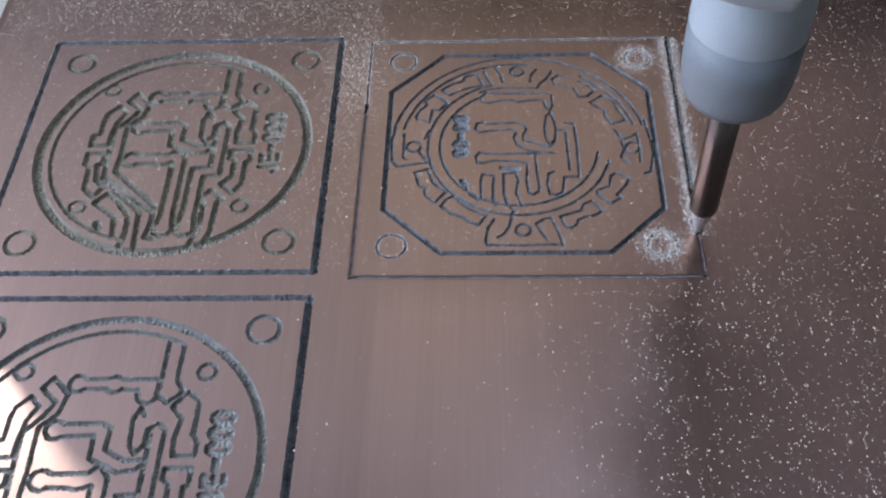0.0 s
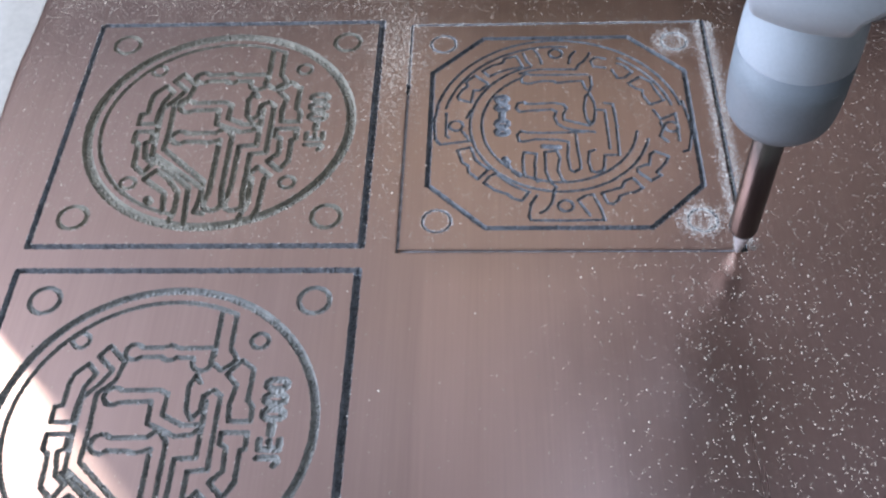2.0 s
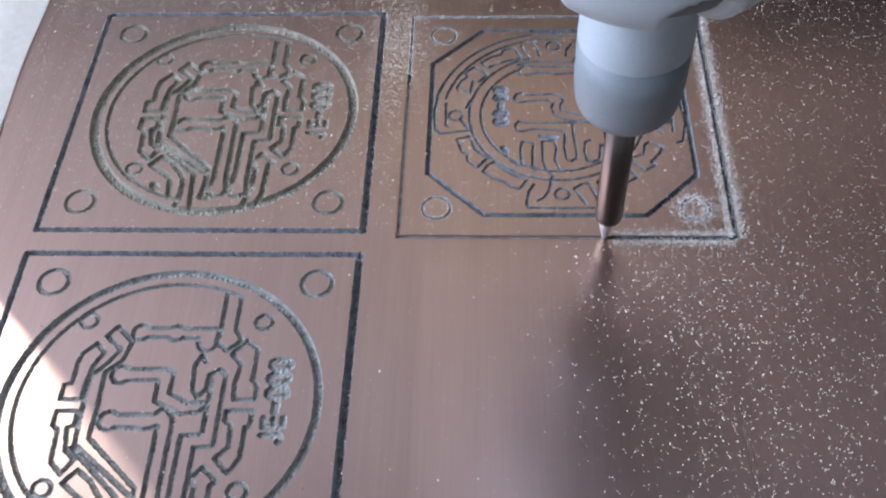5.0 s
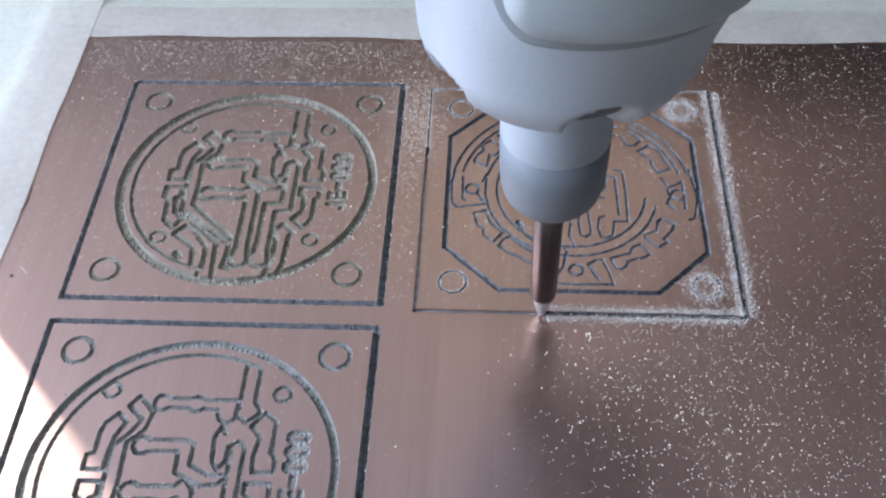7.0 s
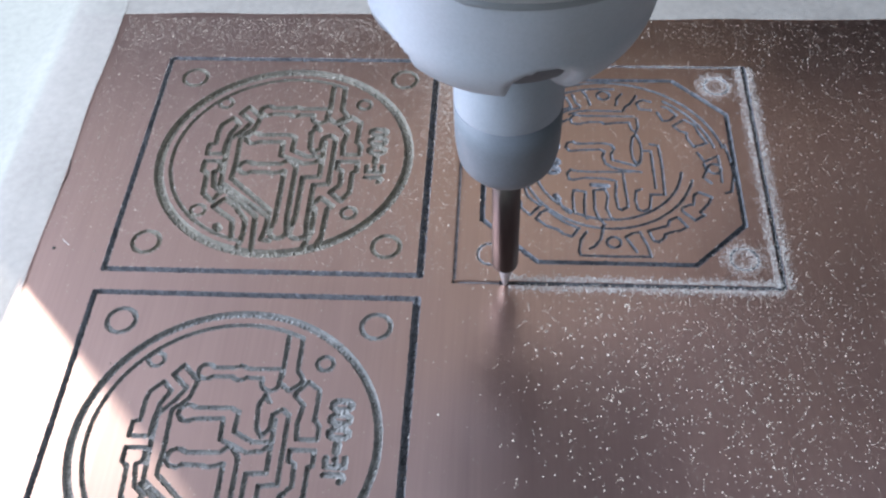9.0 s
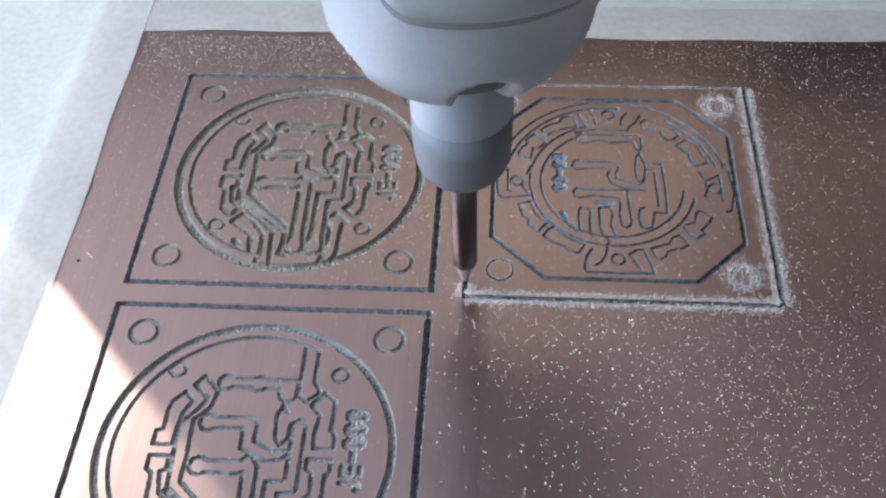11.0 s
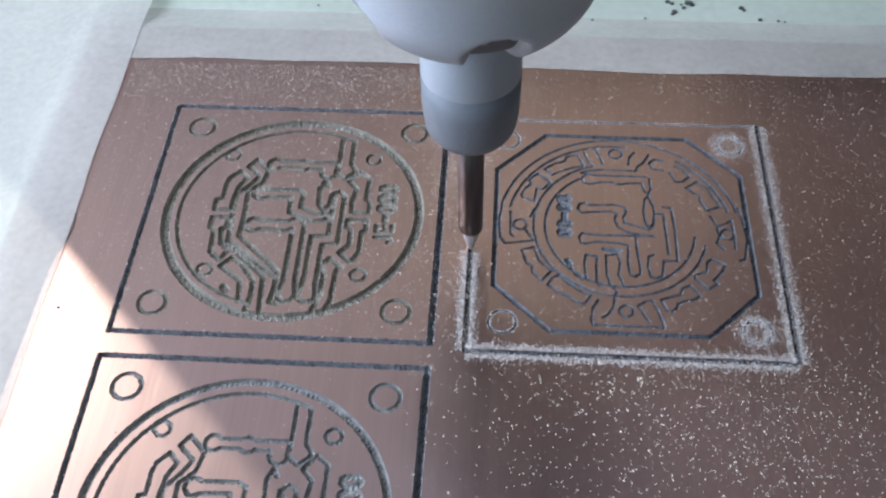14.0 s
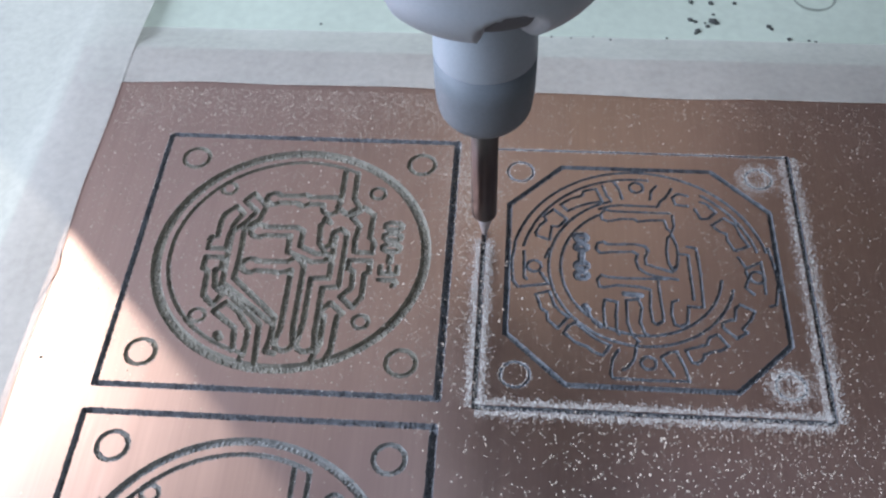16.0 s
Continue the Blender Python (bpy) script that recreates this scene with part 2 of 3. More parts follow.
def engraved(name, x0, y0, cuts, seed, step=0.12, margin=1.2, side=40.0, rim=1.0):
    """A panel whose copper is milled away along the cuts: rows of points, half width and depth."""
    n = int(round((side + 2 * margin) / step)) + 1
    g = np.linspace(-margin, side + margin, n)
    x, y = np.meshgrid(g, g)
    wx, wy = x + wobble(x, y, seed, 0.8, 0.025), y + wobble(x, y, seed + 1, 0.8, 0.025)
    edge, depth = np.full(x.shape, 9.0), np.zeros(x.shape)
    for points, half, deep in cuts:
        for (ax, ay), (bx, by) in zip(points, points[1:]):
            r = half + 0.8
            i0, i1 = np.searchsorted(g, [min(ax, bx) - r, max(ax, bx) + r])
            j0, j1 = np.searchsorted(g, [min(ay, by) - r, max(ay, by) + r])
            if i1 <= i0 or j1 <= j0:
                continue
            s = np.s_[j0:j1, i0:i1]
            px, py, dx, dy = wx[s] - ax, wy[s] - ay, bx - ax, by - ay
            t = np.clip((px * dx + py * dy) / (dx * dx + dy * dy + 1e-9), 0, 1)
            d = np.hypot(px - t * dx, py - t * dy) - half
            near = d < edge[s]
            edge[s] = np.where(near, d, edge[s])
            depth[s] = np.maximum(depth[s], np.where(d < 0, np.minimum(deep, -d * deep / (half * 0.3)), 0))
    gy, gx = np.gradient(edge, step)
    snap = np.abs(edge) < 0.55 * step
    snap[[0, -1], :] = False
    snap[:, [0, -1]] = False
    vx, vy = x - np.where(snap, edge * gx, 0), y - np.where(snap, edge * gy, 0)
    rng = np.random.RandomState(seed)
    vz = np.where(snap, 0, -depth * (1 + 0.12 * wobble(x, y, seed + 2, 0.6, 1.0) + 0.05 * rng.uniform(-1, 1, x.shape)))
    vz[edge > 0] = 0
    RELIEF.append((x0 - margin, y0 - margin, step, vz))
    co = np.stack([(vx + x0) * MM, (vy + y0) * MM, vz * MM], -1).reshape(-1, 3)
    idx = np.arange(n * n).reshape(n, n)
    quads = np.stack([idx[:-1, :-1], idx[:-1, 1:], idx[1:, 1:], idx[1:, :-1]], -1).reshape(-1, 4)
    low = (edge < 0.02) & ~snap
    cut = low.reshape(-1)[quads].any(1)
    me = bpy.data.meshes.new(name)
    me.vertices.add(len(co))
    me.vertices.foreach_set("co", co.ravel().astype(np.float32))
    me.loops.add(quads.size)
    me.loops.foreach_set("vertex_index", quads.ravel().astype(np.int32))
    me.polygons.add(len(quads))
    me.polygons.foreach_set("loop_start", (np.arange(len(quads)) * 4).astype(np.int32))
    in_rim = (np.abs(x - side / 2).reshape(-1)[quads[:, 0]] > side / 2 - rim) | (np.abs(y - side / 2).reshape(-1)[quads[:, 0]] > side / 2 - rim)
    me.polygons.foreach_set("material_index", (cut * np.where(in_rim, 2, 1)).astype(np.int32))
    me.update(calc_edges=True)
    me.validate()
    me.shade_flat()
    return me


def frame_cut(half, deep, side=40.0):
    return ([(0, 0), (side, 0), (side, side), (0, side), (0, 0)], half, deep)


def lettering(x, y0, y1, height, marks, half, deep):
    """Letters milled so small that they run together: a block of short cuts for each sign."""
    out, pitch = [], (y1 - y0) / len(marks)
    for k, mark in enumerate(marks):
        y = y0 + (k + 0.5) * pitch
        if mark == "-":
            out.append(([(x, y - 0.25 * pitch), (x, y + 0.25 * pitch)], half, deep))
        elif mark == "e":
            h, w = height / 2, pitch * 0.30
            out.append(([(x + h, y + w), (x + h, y - w), (x - h, y - w), (x - h, y + w)], half * 0.75, deep))
            out.append(([(x, y - w), (x, y + 0.8 * w)], half * 0.7, deep))
        elif mark == "j":
            h, w = height / 2, pitch * 0.30
            out.append(([(x - h, y + 0.5 * w), (x + 0.8 * h, y + 0.5 * w), (x + h, y - 0.2 * w), (x + 0.7 * h, y - w)], half * 0.75, deep))
        else:
            h, w = height / 2, pitch * 0.31
            corners = ((h, 0.4 * w), (0.6 * h, w), (-0.6 * h, w), (-h, 0.4 * w), (-h, -0.4 * w), (-0.6 * h, -w), (0.6 * h, -w), (h, -0.4 * w), (h, 0.4 * w))
            out.append(([(x + p, y + q) for p, q in corners], half * 0.8, deep))
    return out


def round_board_cuts(ring_half, deep, w=0.31):
    """The round board with its ring, pads and tracks, in a square of forty millimetres."""
    d = deep
    cuts = [frame_cut(0.40, 0.85), ([(40, 0), (40, 40)], 0.48, 0.95), ([(0, 0), (0, 40)], 0.38, 0.85)]
    cuts += [(ring(cx, cy, 1.75), 0.31, d * 0.8) for cx in (4.4, 35.4) for cy in (4.5, 35.8)]
    cuts += [(ring(20, 20, 17.1, 120), ring_half, d * 1.2)]
    cuts += [(arc(20, 20, 15.5, 64, 258, 80), 0.30, d)]
    cuts += [(ring(cx, cy, 0.95, 18), 0.28, d * 0.8) for cx in (10.0, 30.0) for cy in (10.0, 30.4)]
    cuts += [([(13.0, 7.3), (13.3, 6.9)], 0.6, d)]
    tracks = (
        arc(16.3, 28.9, 1.0, 40, 320, 10) + [(19.3, 28.3)] + arc(20.3, 28.8, 0.95, 215, 325, 5) + [(21.4, 28.2), (22.9, 28.2)] + arc(24.0, 27.6, 1.05, 165, 370, 9) + [(25.1, 29.5), (21.2, 29.4), (20.3, 29.8), (19.4, 29.5), (17.1, 29.5)],
        [(25.2, 34.2), (25.2, 28.6), (24.9, 27.8), (26.3, 26.6), (27.8, 28.0), (26.9, 29.4), (26.9, 33.9)],
        [(27.0, 26.2), (28.4, 27.9), (29.8, 26.8), (29.7, 23.0), (30.3, 22.2), (30.3, 20.5), (28.0, 20.5), (27.8, 22.5), (28.2, 24.8), (27.0, 26.2)],
        [(27.5, 19.2), (30.2, 19.2), (30.2, 17.4), (29.7, 17.2), (29.7, 13.7), (28.7, 12.0), (27.1, 13.6), (28.3, 14.9), (28.2, 17.5), (27.5, 17.9), (27.5, 19.2)],
        [(24.3, 25.1), (23.7, 26.0), (23.1, 24.6), (23.3, 21.8), (24.0, 20.7), (24.8, 21.7), (24.9, 23.5), (25.9, 24.2), (26.7, 23.5), (26.7, 15.0), (24.7, 14.8),
         (24.7, 8.0)] + arc(23.8, 6.6, 1.15, 30, -210, 9) + [(23.1, 9.5), (23.1, 16.2), (25.3, 16.3), (25.3, 22.8)],
        [(20.4, 17.3), (20.5, 8.7)] + arc(21.2, 6.6, 1.15, 150, 390, 9) + [(22.0, 9.0), (21.9, 18.1), (20.8, 19.5)],
        [(24.8, 4.4), (25.5, 6.5), (25.5, 10.6), (24.8, 11.1), (26.0, 12.6), (27.7, 11.1), (27.1, 10.6), (26.9, 5.8), (26.3, 4.2)],
        [(25.4, 20.1), (23.2, 20.0), (20.9, 21.2), (21.0, 23.7), (20.0, 24.2), (16.0, 24.1)] + arc(15.2, 23.4, 1.05, 45, 315, 10) + [(19.4, 22.8), (19.5, 20.2), (22.7, 18.7), (24.4, 18.9), (25.0, 19.6)],
        [(20.8, 19.5), (19.8, 18.6), (16.0, 18.5)] + arc(15.1, 17.8, 1.1, 45, 315, 10) + [(18.0, 17.0), (18.8, 16.8), (19.7, 17.0), (20.4, 17.3)],
        [(10.3, 26.1), (11.6, 27.4), (12.7, 26.2), (11.8, 24.5), (11.5, 22.2), (11.5, 20.3), (9.2, 20.3), (9.2, 22.1), (10.0, 22.3), (10.0, 24.9), (10.3, 26.1)],
        [(19.1, 9.4), (12.1, 15.0), (11.9, 19.0), (11.8, 23.0), (13.5, 25.1), (14.4, 26.6), (12.5, 28.4), (13.5, 29.7), (15.5, 27.6), (15.0, 25.3), (13.3, 23.7), (13.5, 19.1), (13.4, 15.8), (19.5, 10.2)],
        [(9.2, 18.9), (11.5, 18.9), (11.5, 17.2), (10.8, 16.9), (11.3, 14.3), (12.5, 13.3), (11.5, 11.6), (10.1, 13.0), (9.9, 16.6), (9.2, 17.2), (9.2, 18.9)],
        [(15.3, 5.2), (14.9, 8.4), (13.3, 9.6), (11.9, 10.7), (13.2, 12.1), (14.8, 10.9), (16.6, 8.5), (16.7, 6.1), (16.4, 3.8)],
        [(11.9, 14.6), (17.8, 9.2), (18.2, 3.4)],
        [(19.5, 9.8), (19.5, 7.0), (19.2, 5.3), (20.2, 5.0)],
    )
    cuts += [(list(t), w, d) for t in tracks]
    cuts += lettering(32.6, 15.2, 25.8, 2.1, "je-xxx", 0.52, d * 0.8)
    return cuts


def pad_ring():
    """The lamp pads that lie round the octagon board's ring, and the pieces between them."""
    upper = (
        [(6.3, 25.6), (6.9, 26.9), (7.6, 27.6), (7.4, 28.5), (8.6, 29.6), (10.3, 28.0), (9.2, 26.7), (8.4, 26.8), (8.1, 24.5), (6.5, 25.1), (6.3, 25.6)],
        [(9.5, 30.5), (10.8, 31.5), (12.3, 32.1), (12.5, 32.9), (14.1, 33.4), (14.9, 31.2), (13.4, 30.9), (11.9, 30.3), (10.4, 29.4), (9.5, 30.5)],
        [(15.0, 33.9), (15.5, 32.2), (16.1, 31.6)],
        [(16.5, 34.7), (17.1, 33.5), (17.5, 31.8)],
        [(22.0, 34.2), (21.3, 33.2), (21.1, 31.8)],
        [(24.0, 33.8), (23.2, 32.3), (22.4, 31.5), (22.0, 30.6), (17.4, 30.7), (15.9, 30.5), (14.5, 29.9)],
    )
    right = (
        [(26.0, 32.6), (24.8, 33.0), (24.0, 32.3), (24.3, 31.1), (25.9, 30.9)],
        [(26.7, 30.5), (27.4, 28.8), (28.3, 28.9), (29.4, 30.0), (28.3, 31.4), (27.5, 31.7)],
        [(28.7, 27.8), (30.3, 29.1), (31.6, 28.1), (32.1, 26.5), (33.0, 24.6), (31.2, 23.8), (30.4, 25.5), (30.4, 26.5), (29.5, 26.9), (28.7, 27.8)],
        [(31.5, 22.8), (32.3, 21.1), (34.2, 22.2), (34.3, 20.0), (34.2, 17.4)],
        [(32.2, 20.7), (32.4, 19.4), (31.9, 18.2), (32.8, 17.2)],
        [(35.3, 24.4), (35.8, 20.9), (35.9, 18.8), (35.3, 15.8), (34.6, 15.5)],
        [(30.1, 13.3), (30.4, 15.1), (31.0, 15.6), (32.6, 14.7), (32.1, 13.6), (30.9, 12.1), (31.4, 11.6), (30.1, 10.7), (28.6, 12.2), (28.6, 12.8), (29.8, 13.4)],
    )
    lower = (
        [(24.0, 8.8), (24.6, 7.2), (25.2, 7.0), (26.0, 7.7), (26.1, 8.3), (27.3, 8.8), (28.0, 8.9), (29.0, 9.6), (27.9, 11.2), (26.9, 10.7), (26.5, 9.7), (24.0, 8.8)],
        [(22.4, 5.3), (21.7, 6.5), (21.1, 7.7), (21.9, 8.3), (22.9, 8.6), (23.7, 6.5), (24.1, 4.6), (19.6, 4.5), (15.4, 4.6), (15.2, 5.3), (15.5, 7.2), (16.2, 8.4)],
        [(18.4, 9.5), (18.0, 7.3), (17.3, 6.2), (16.6, 5.7)],
        [(9.8, 10.5), (10.5, 11.6), (11.3, 12.1), (12.4, 10.9), (13.6, 9.9), (15.3, 9.0), (14.4, 7.6), (13.3, 8.0), (12.6, 8.7), (11.2, 9.3), (9.8, 10.5)],
        [(7.1, 13.9), (6.5, 16.0), (8.1, 16.5), (8.7, 14.5), (9.3, 13.7), (10.4, 12.8), (9.1, 11.1), (7.9, 12.3), (7.8, 13.4), (7.1, 13.9)],
        [(4.9, 22.5), (5.0, 18.5), (5.3, 18.2)],
        [(8.1, 23.1), (7.6, 21.7)],
        [(7.0, 19.3), (8.0, 17.6), (4.2, 17.0), (3.6, 18.0), (3.4, 21.1), (3.8, 23.8)],
    )
    return upper + right + lower


def octagon_board_cuts():
    """The octagon board with its ring of lamp pads, in a square of forty millimetres."""
    t, d = 0.205, 0.35
    s = SIDE
    cx, cy = 19.35, 20.4       # middle of the rings
    inner = [([(2.9, 30.2), (9.7, 37.0), (29.3, 37.0), (36.2, 30.2), (36.3, 10.0), (29.6, 3.4), (10.0, 3.4), (2.9, 10.2), (2.9, 30.2)], 0.35, 0.6)]
    inner += [(ring(hx, hy, 1.7), 0.16, 0.22) for hx in (4.2, 35.5) for hy in (4.5, 36.0)]
    inner += [(arc(cx, cy, 16.0, 12, 168, 90), t, d), (arc(cx, cy, 14.9, 13, 56, 24), t, d), (arc(cx, cy, 14.8, 84, 168, 50), t, d)]
    inner += [(arc(cx, cy, 11.35, 107, 346, 120), t, d), (arc(cx, cy, 9.85, 118, 352, 100), t, d)]
    inner += [(ring(px, py, 0.88, 16), t, d) for px, py in ((19.4, 33.8), (33.5, 19.8), (19.6, 6.8), (6.2, 20.3))]
    tracks = (
        [(23.5, 29.6), (18.8, 29.6), (16.6, 29.6), (15.2, 29.8), (14.6, 29.0), (14.8, 28.2), (15.5, 27.9), (17.3, 28.4), (18.9, 28.4), (19.3, 28.0), (20.9, 28.3), (22.7, 28.4), (23.0, 27.0), (23.5, 26.4), (23.9, 27.5), (23.8, 29.2)],
        [(23.8, 19.0), (21.5, 19.3), (20.1, 19.7), (19.1, 20.5), (18.8, 21.8), (19.1, 22.7), (18.5, 23.1), (15.7, 22.9), (14.4, 22.7), (13.9, 23.4), (14.2, 24.3), (14.9, 24.5), (15.4, 24.1), (18.9, 24.3), (20.1, 24.0),
         (20.4, 23.3), (20.0, 22.3), (20.0, 21.2), (21.2, 20.8), (23.2, 20.1), (23.8, 20.8)],
        [(23.5, 26.1), (23.0, 25.5), (22.7, 23.4), (22.8, 21.6), (23.2, 20.5), (23.9, 21.2), (24.1, 23.0), (24.0, 24.3), (23.5, 26.1)],
    )
    more = (
        [(24.1, 23.0), (25.3, 22.9), (25.4, 19.5), (25.5, 16.1)],
        [(25.3, 24.2), (26.4, 24.0), (26.6, 20.5), (26.6, 15.0), (24.8, 15.0), (24.5, 12.6), (23.7, 12.1), (23.0, 12.3), (22.7, 13.9), (22.9, 15.6), (23.6, 15.9)],
        [(22.5, 19.0), (17.0, 18.9), (15.2, 19.0), (14.5, 19.3), (14.0, 18.6), (14.2, 17.5), (14.8, 17.4), (16.2, 17.8), (19.0, 17.7), (20.4, 17.3), (20.2, 14.6), (20.4, 12.6), (20.9, 12.2), (21.7, 12.8), (21.7, 13.9), (21.5, 15.9), (21.4, 18.5)],
        [(14.8, 15.6), (14.6, 14.4), (14.7, 12.3), (14.9, 11.5)],
        [(14.8, 15.6), (16.3, 15.3), (16.1, 13.6), (16.1, 11.2), (16.4, 10.6)],
        [(17.4, 15.6), (17.4, 12.4), (17.8, 10.9), (18.6, 9.7)],
        [(17.4, 15.6), (18.9, 15.8), (19.2, 14.6), (18.9, 12.5), (19.4, 10.9), (19.9, 10.6)],
        [(12.5, 14.3), (13.4, 12.2), (14.3, 11.5)],
    )
    inner += [(p, t, d) for p in pad_ring() + tracks + more]
    inner += [([(17.2, 16.55), (19.2, 16.4)], 0.40, 0.2), ([(12.4, 14.5), (12.7, 14.0)], 0.45, 0.3)]
    inner += lettering(12.1, 18.4, 25.8, 1.4, "xx-xx", 0.5, 0.3)
    cuts = [([(s, s), (0, s)], 0.16, 0.25)]
    cuts += [([(s, s), (s, 0)], 0.30, 0.9), ([(s, 0), (0, 0)], 0.30, 1.0), ([(0, 0), (0, 28)], 0.30, 1.0), ([(0, 28), (0, s)], 0.17, 0.3)]
    return cuts + [([(px + 0.25, py) for px, py in points], half, deep) for points, half, deep in inner]


board = tagged(new("circuit_board"), "copper-clad board with three engraved square panels, taped to the bench", "circuit board")
panel_rows = (("round_board_panel", 0.0, 0.0, round_board_cuts(0.66, 0.52, 0.41), 11, "square panel with a deeply milled round circuit"),
              ("round_board_panel", -0.1, -43.6, round_board_cuts(0.50, 0.5), 23, "square panel with a cleanly milled round circuit"),
              ("octagon_board_panel", P2[0], P2[1], octagon_board_cuts(), 37, "square panel with a finely engraved octagon circuit"))
sides = (40.0, 40.0, SIDE)
for (name, x0, y0, cuts, seed, label), side in zip(panel_rows, sides):
    me = engraved(name, x0, y0, cuts, seed, side=side)
    me.materials.append(COPPER)
    me.materials.append(FIBRE_BLUE if name.startswith("octagon") else FIBRE if y0 == 0.0 else FIBRE_GREY)
    me.materials.append(FIBRE_BLUE if name.startswith("octagon") else FRAME_FIBRE)
    ob = tagged(new(name, me), label)
    ob.parent = board

# the copper round the panels, as plain sheet laid edge to edge with them
BX0, BX1, BY0, BY1 = -17.8, 150.0, -100.0, 58.0

GLUE_X = -10.3     # the tape covers the copper from here to the edge


def sheet(rects):
    bm = bmesh.new()
    for x0, x1, y0, y1 in rects:
        bm.faces.new([bm.verts.new((x * MM, y * MM, 0)) for x, y in ((x0, y0), (x1, y0), (x1, y1), (x0, y1))])
    return bm


M_ = 1.2
a0, a1, c0, c1 = -M_, 40 + M_, -0.1 - M_, 39.9 + M_
e0, e1 = P2[0] - M_, P2[0] + SIDE + M_
f0, f1 = P2[1] - M_, P2[1] + SIDE + M_
g0, g1 = -43.6 - M_, -3.6 + M_
part("copper_sheet", sheet([
    (GLUE_X, a0, a0, BY1), (a0, a1, a1, BY1), (a1, BX1, f1, BY1), (a1, e0, f0, f1), (e1, BX1, f0, f1), (a1, BX1, g1, f0),
    (GLUE_X, a0, g1, a0), (a0, a1, g1, a0), (c1, BX1, g0, g1), (GLUE_X, c0, g0, g1), (GLUE_X, BX1, BY0, g0)]), COPPER, board, "brushed copper foil")
part("taped_margin", sheet([(BX0, GLUE_X, BY0, BY1)]), GLUED_COPPER, board, "copper margin dulled by the glue of the tape")
part("core", box(bmesh.new(), BX0, BX1, BY0, BY1, -1.6, -1.25), FR4, board)

# ---- bench and tape ----
bench = part("bench_top", box(bmesh.new(), -440, 700, -500, 500, -32, -1.6), TABLE)
tagged(bench, "pale green bench top under the board", "bench", kind="structure")


def tape_strip(name, along, near, far, start, stop, edge, label, lift, seed):
    """Tape that covers the margin of the board, steps down over its edge and runs on over the bench."""
    bm = bmesh.new()
    across = [near, near + (edge - near) * 0.5, edge - 0.3 * (1 if edge > near else -1), edge + 1.2 * (1 if edge > near else -1), edge + 4.5 * (1 if edge > near else -1), far]
    heights = [lift, lift + 0.05, lift, lift - 0.35, -1.5 + lift, -1.55 + lift]
    n = 60
    rows = []
    for k in range(n + 1):
        s = start + (stop - start) * k / n
        row = []
        for j, (a, h) in enumerate(zip(across, heights)):
            o = (0.35 * math.sin(s * 0.055 + seed) + 0.15 * math.sin(s * 0.23 + 2 * seed)) if j in (0,) else 0.0
            h += 0.04 * math.sin(s * 0.4 + j * 1.7 + seed)
            row.append(bm.verts.new(((s if along == "x" else a + o) * MM, (a + o if along == "x" else s) * MM, h * MM)))
        rows.append(row)
    for p, q in zip(rows, rows[1:]):
        for j in range(len(across) - 1):
            bm.faces.new((p[j], q[j], q[j + 1], p[j + 1])).smooth = True
    bmesh.ops.recalc_face_normals(bm, faces=bm.faces[:])
    return tagged(part(name, bm, TAPE), label, "tape")


tape_strip("masking_tape", "x", 50.3, 64.4, -17, 160, 58.0, "whitish masking tape along the far edge of the board", 0.12, 0.6)
tape_strip("masking_tape", "y", -9.6, -60.0, -110, 110, -17.8, "whitish masking tape lapping over the side of the board", 0.26, 2.1)

# dark crumbs on the tape and on the copper
def crumb(x, y, z, size, seed):
    bm = bmesh.new()
    bmesh.ops.create_icosphere(bm, subdivisions=2, radius=size * MM)
    r = random.Random(seed)
    for v in bm.verts:
        v.co *= r.uniform(0.7, 1.25)
        v.co.z *= 0.4
    bmesh.ops.translate(bm, verts=bm.verts[:], vec=(x * MM, y * MM, (z + size * 0.3) * MM))
    return tagged(part("dark_crumb", bm, CRUMB), "small dark crumb of debris", "debris", "crumbs of debris")


for k, (x, y, size) in enumerate(((74.0, 69.1, 0.42), (74.7, 68.7, 0.34), (74.9, 66.6, 0.45), (74.6, 66.0, 0.3), (77.3, 68.9, 0.62), (77.9, 68.5, 0.42), (76.5, 67.7, 0.36), (76.2, 68.5, 0.24),
                                  (77.6, 70.5, 0.26), (85.7, 67.9, 0.42), (86.1, 67.4, 0.3), (88.4, 65.1, 0.36), (91.3, 64.9, 0.24), (92.3, 64.7, 0.22), (74.4, 73.4, 0.4), (77.5, 73.2, 0.4), (81.1, 73.3, 0.35),
                                  (70.1, 64.6, 0.2), (61.6, 63.9, 0.2), (52.7, 64.3, 0.18), (55.7, 64.1, 0.16), (59.1, 64.7, 0.18), (17.0, 66.2, 0.2))):
    crumb(x, y, -1.6 if y > 64.6 else -1.42, size, k)
for k, (x, y, size) in enumerate(((-7.3, 3.1, 0.22), (4.6, -14.0, 0.1), (31.0, -20.5, 0.1))):
    crumb(x, y, 0.0, size, 40 + k)

def ring_mark(x, y, radius, width):
    """A thin dried ring on the bench, a little uneven in width."""
    bm = bmesh.new()
    steps, inner, outer = 72, [], []
    for k in range(steps):
        a = 2 * math.pi * k / steps
        w = width * (0.75 + 0.25 * math.sin(3 * a + 0.6))
        for row, r, z in ((inner, radius - w / 2, -1.59), (outer, radius + w / 2, -1.56)):
            row.append(bm.verts.new(((x + r * math.cos(a)) * MM, (y + r * math.sin(a)) * MM, z * MM)))
    for k in range(steps):
        bm.faces.new((inner[k], outer[k], outer[(k + 1) % steps], inner[(k + 1) % steps]))
    bmesh.ops.recalc_face_normals(bm, faces=bm.faces[:])
    return tagged(part("ring_mark", bm, STAIN), "dull grey-green dried ring on the bench", "stain")


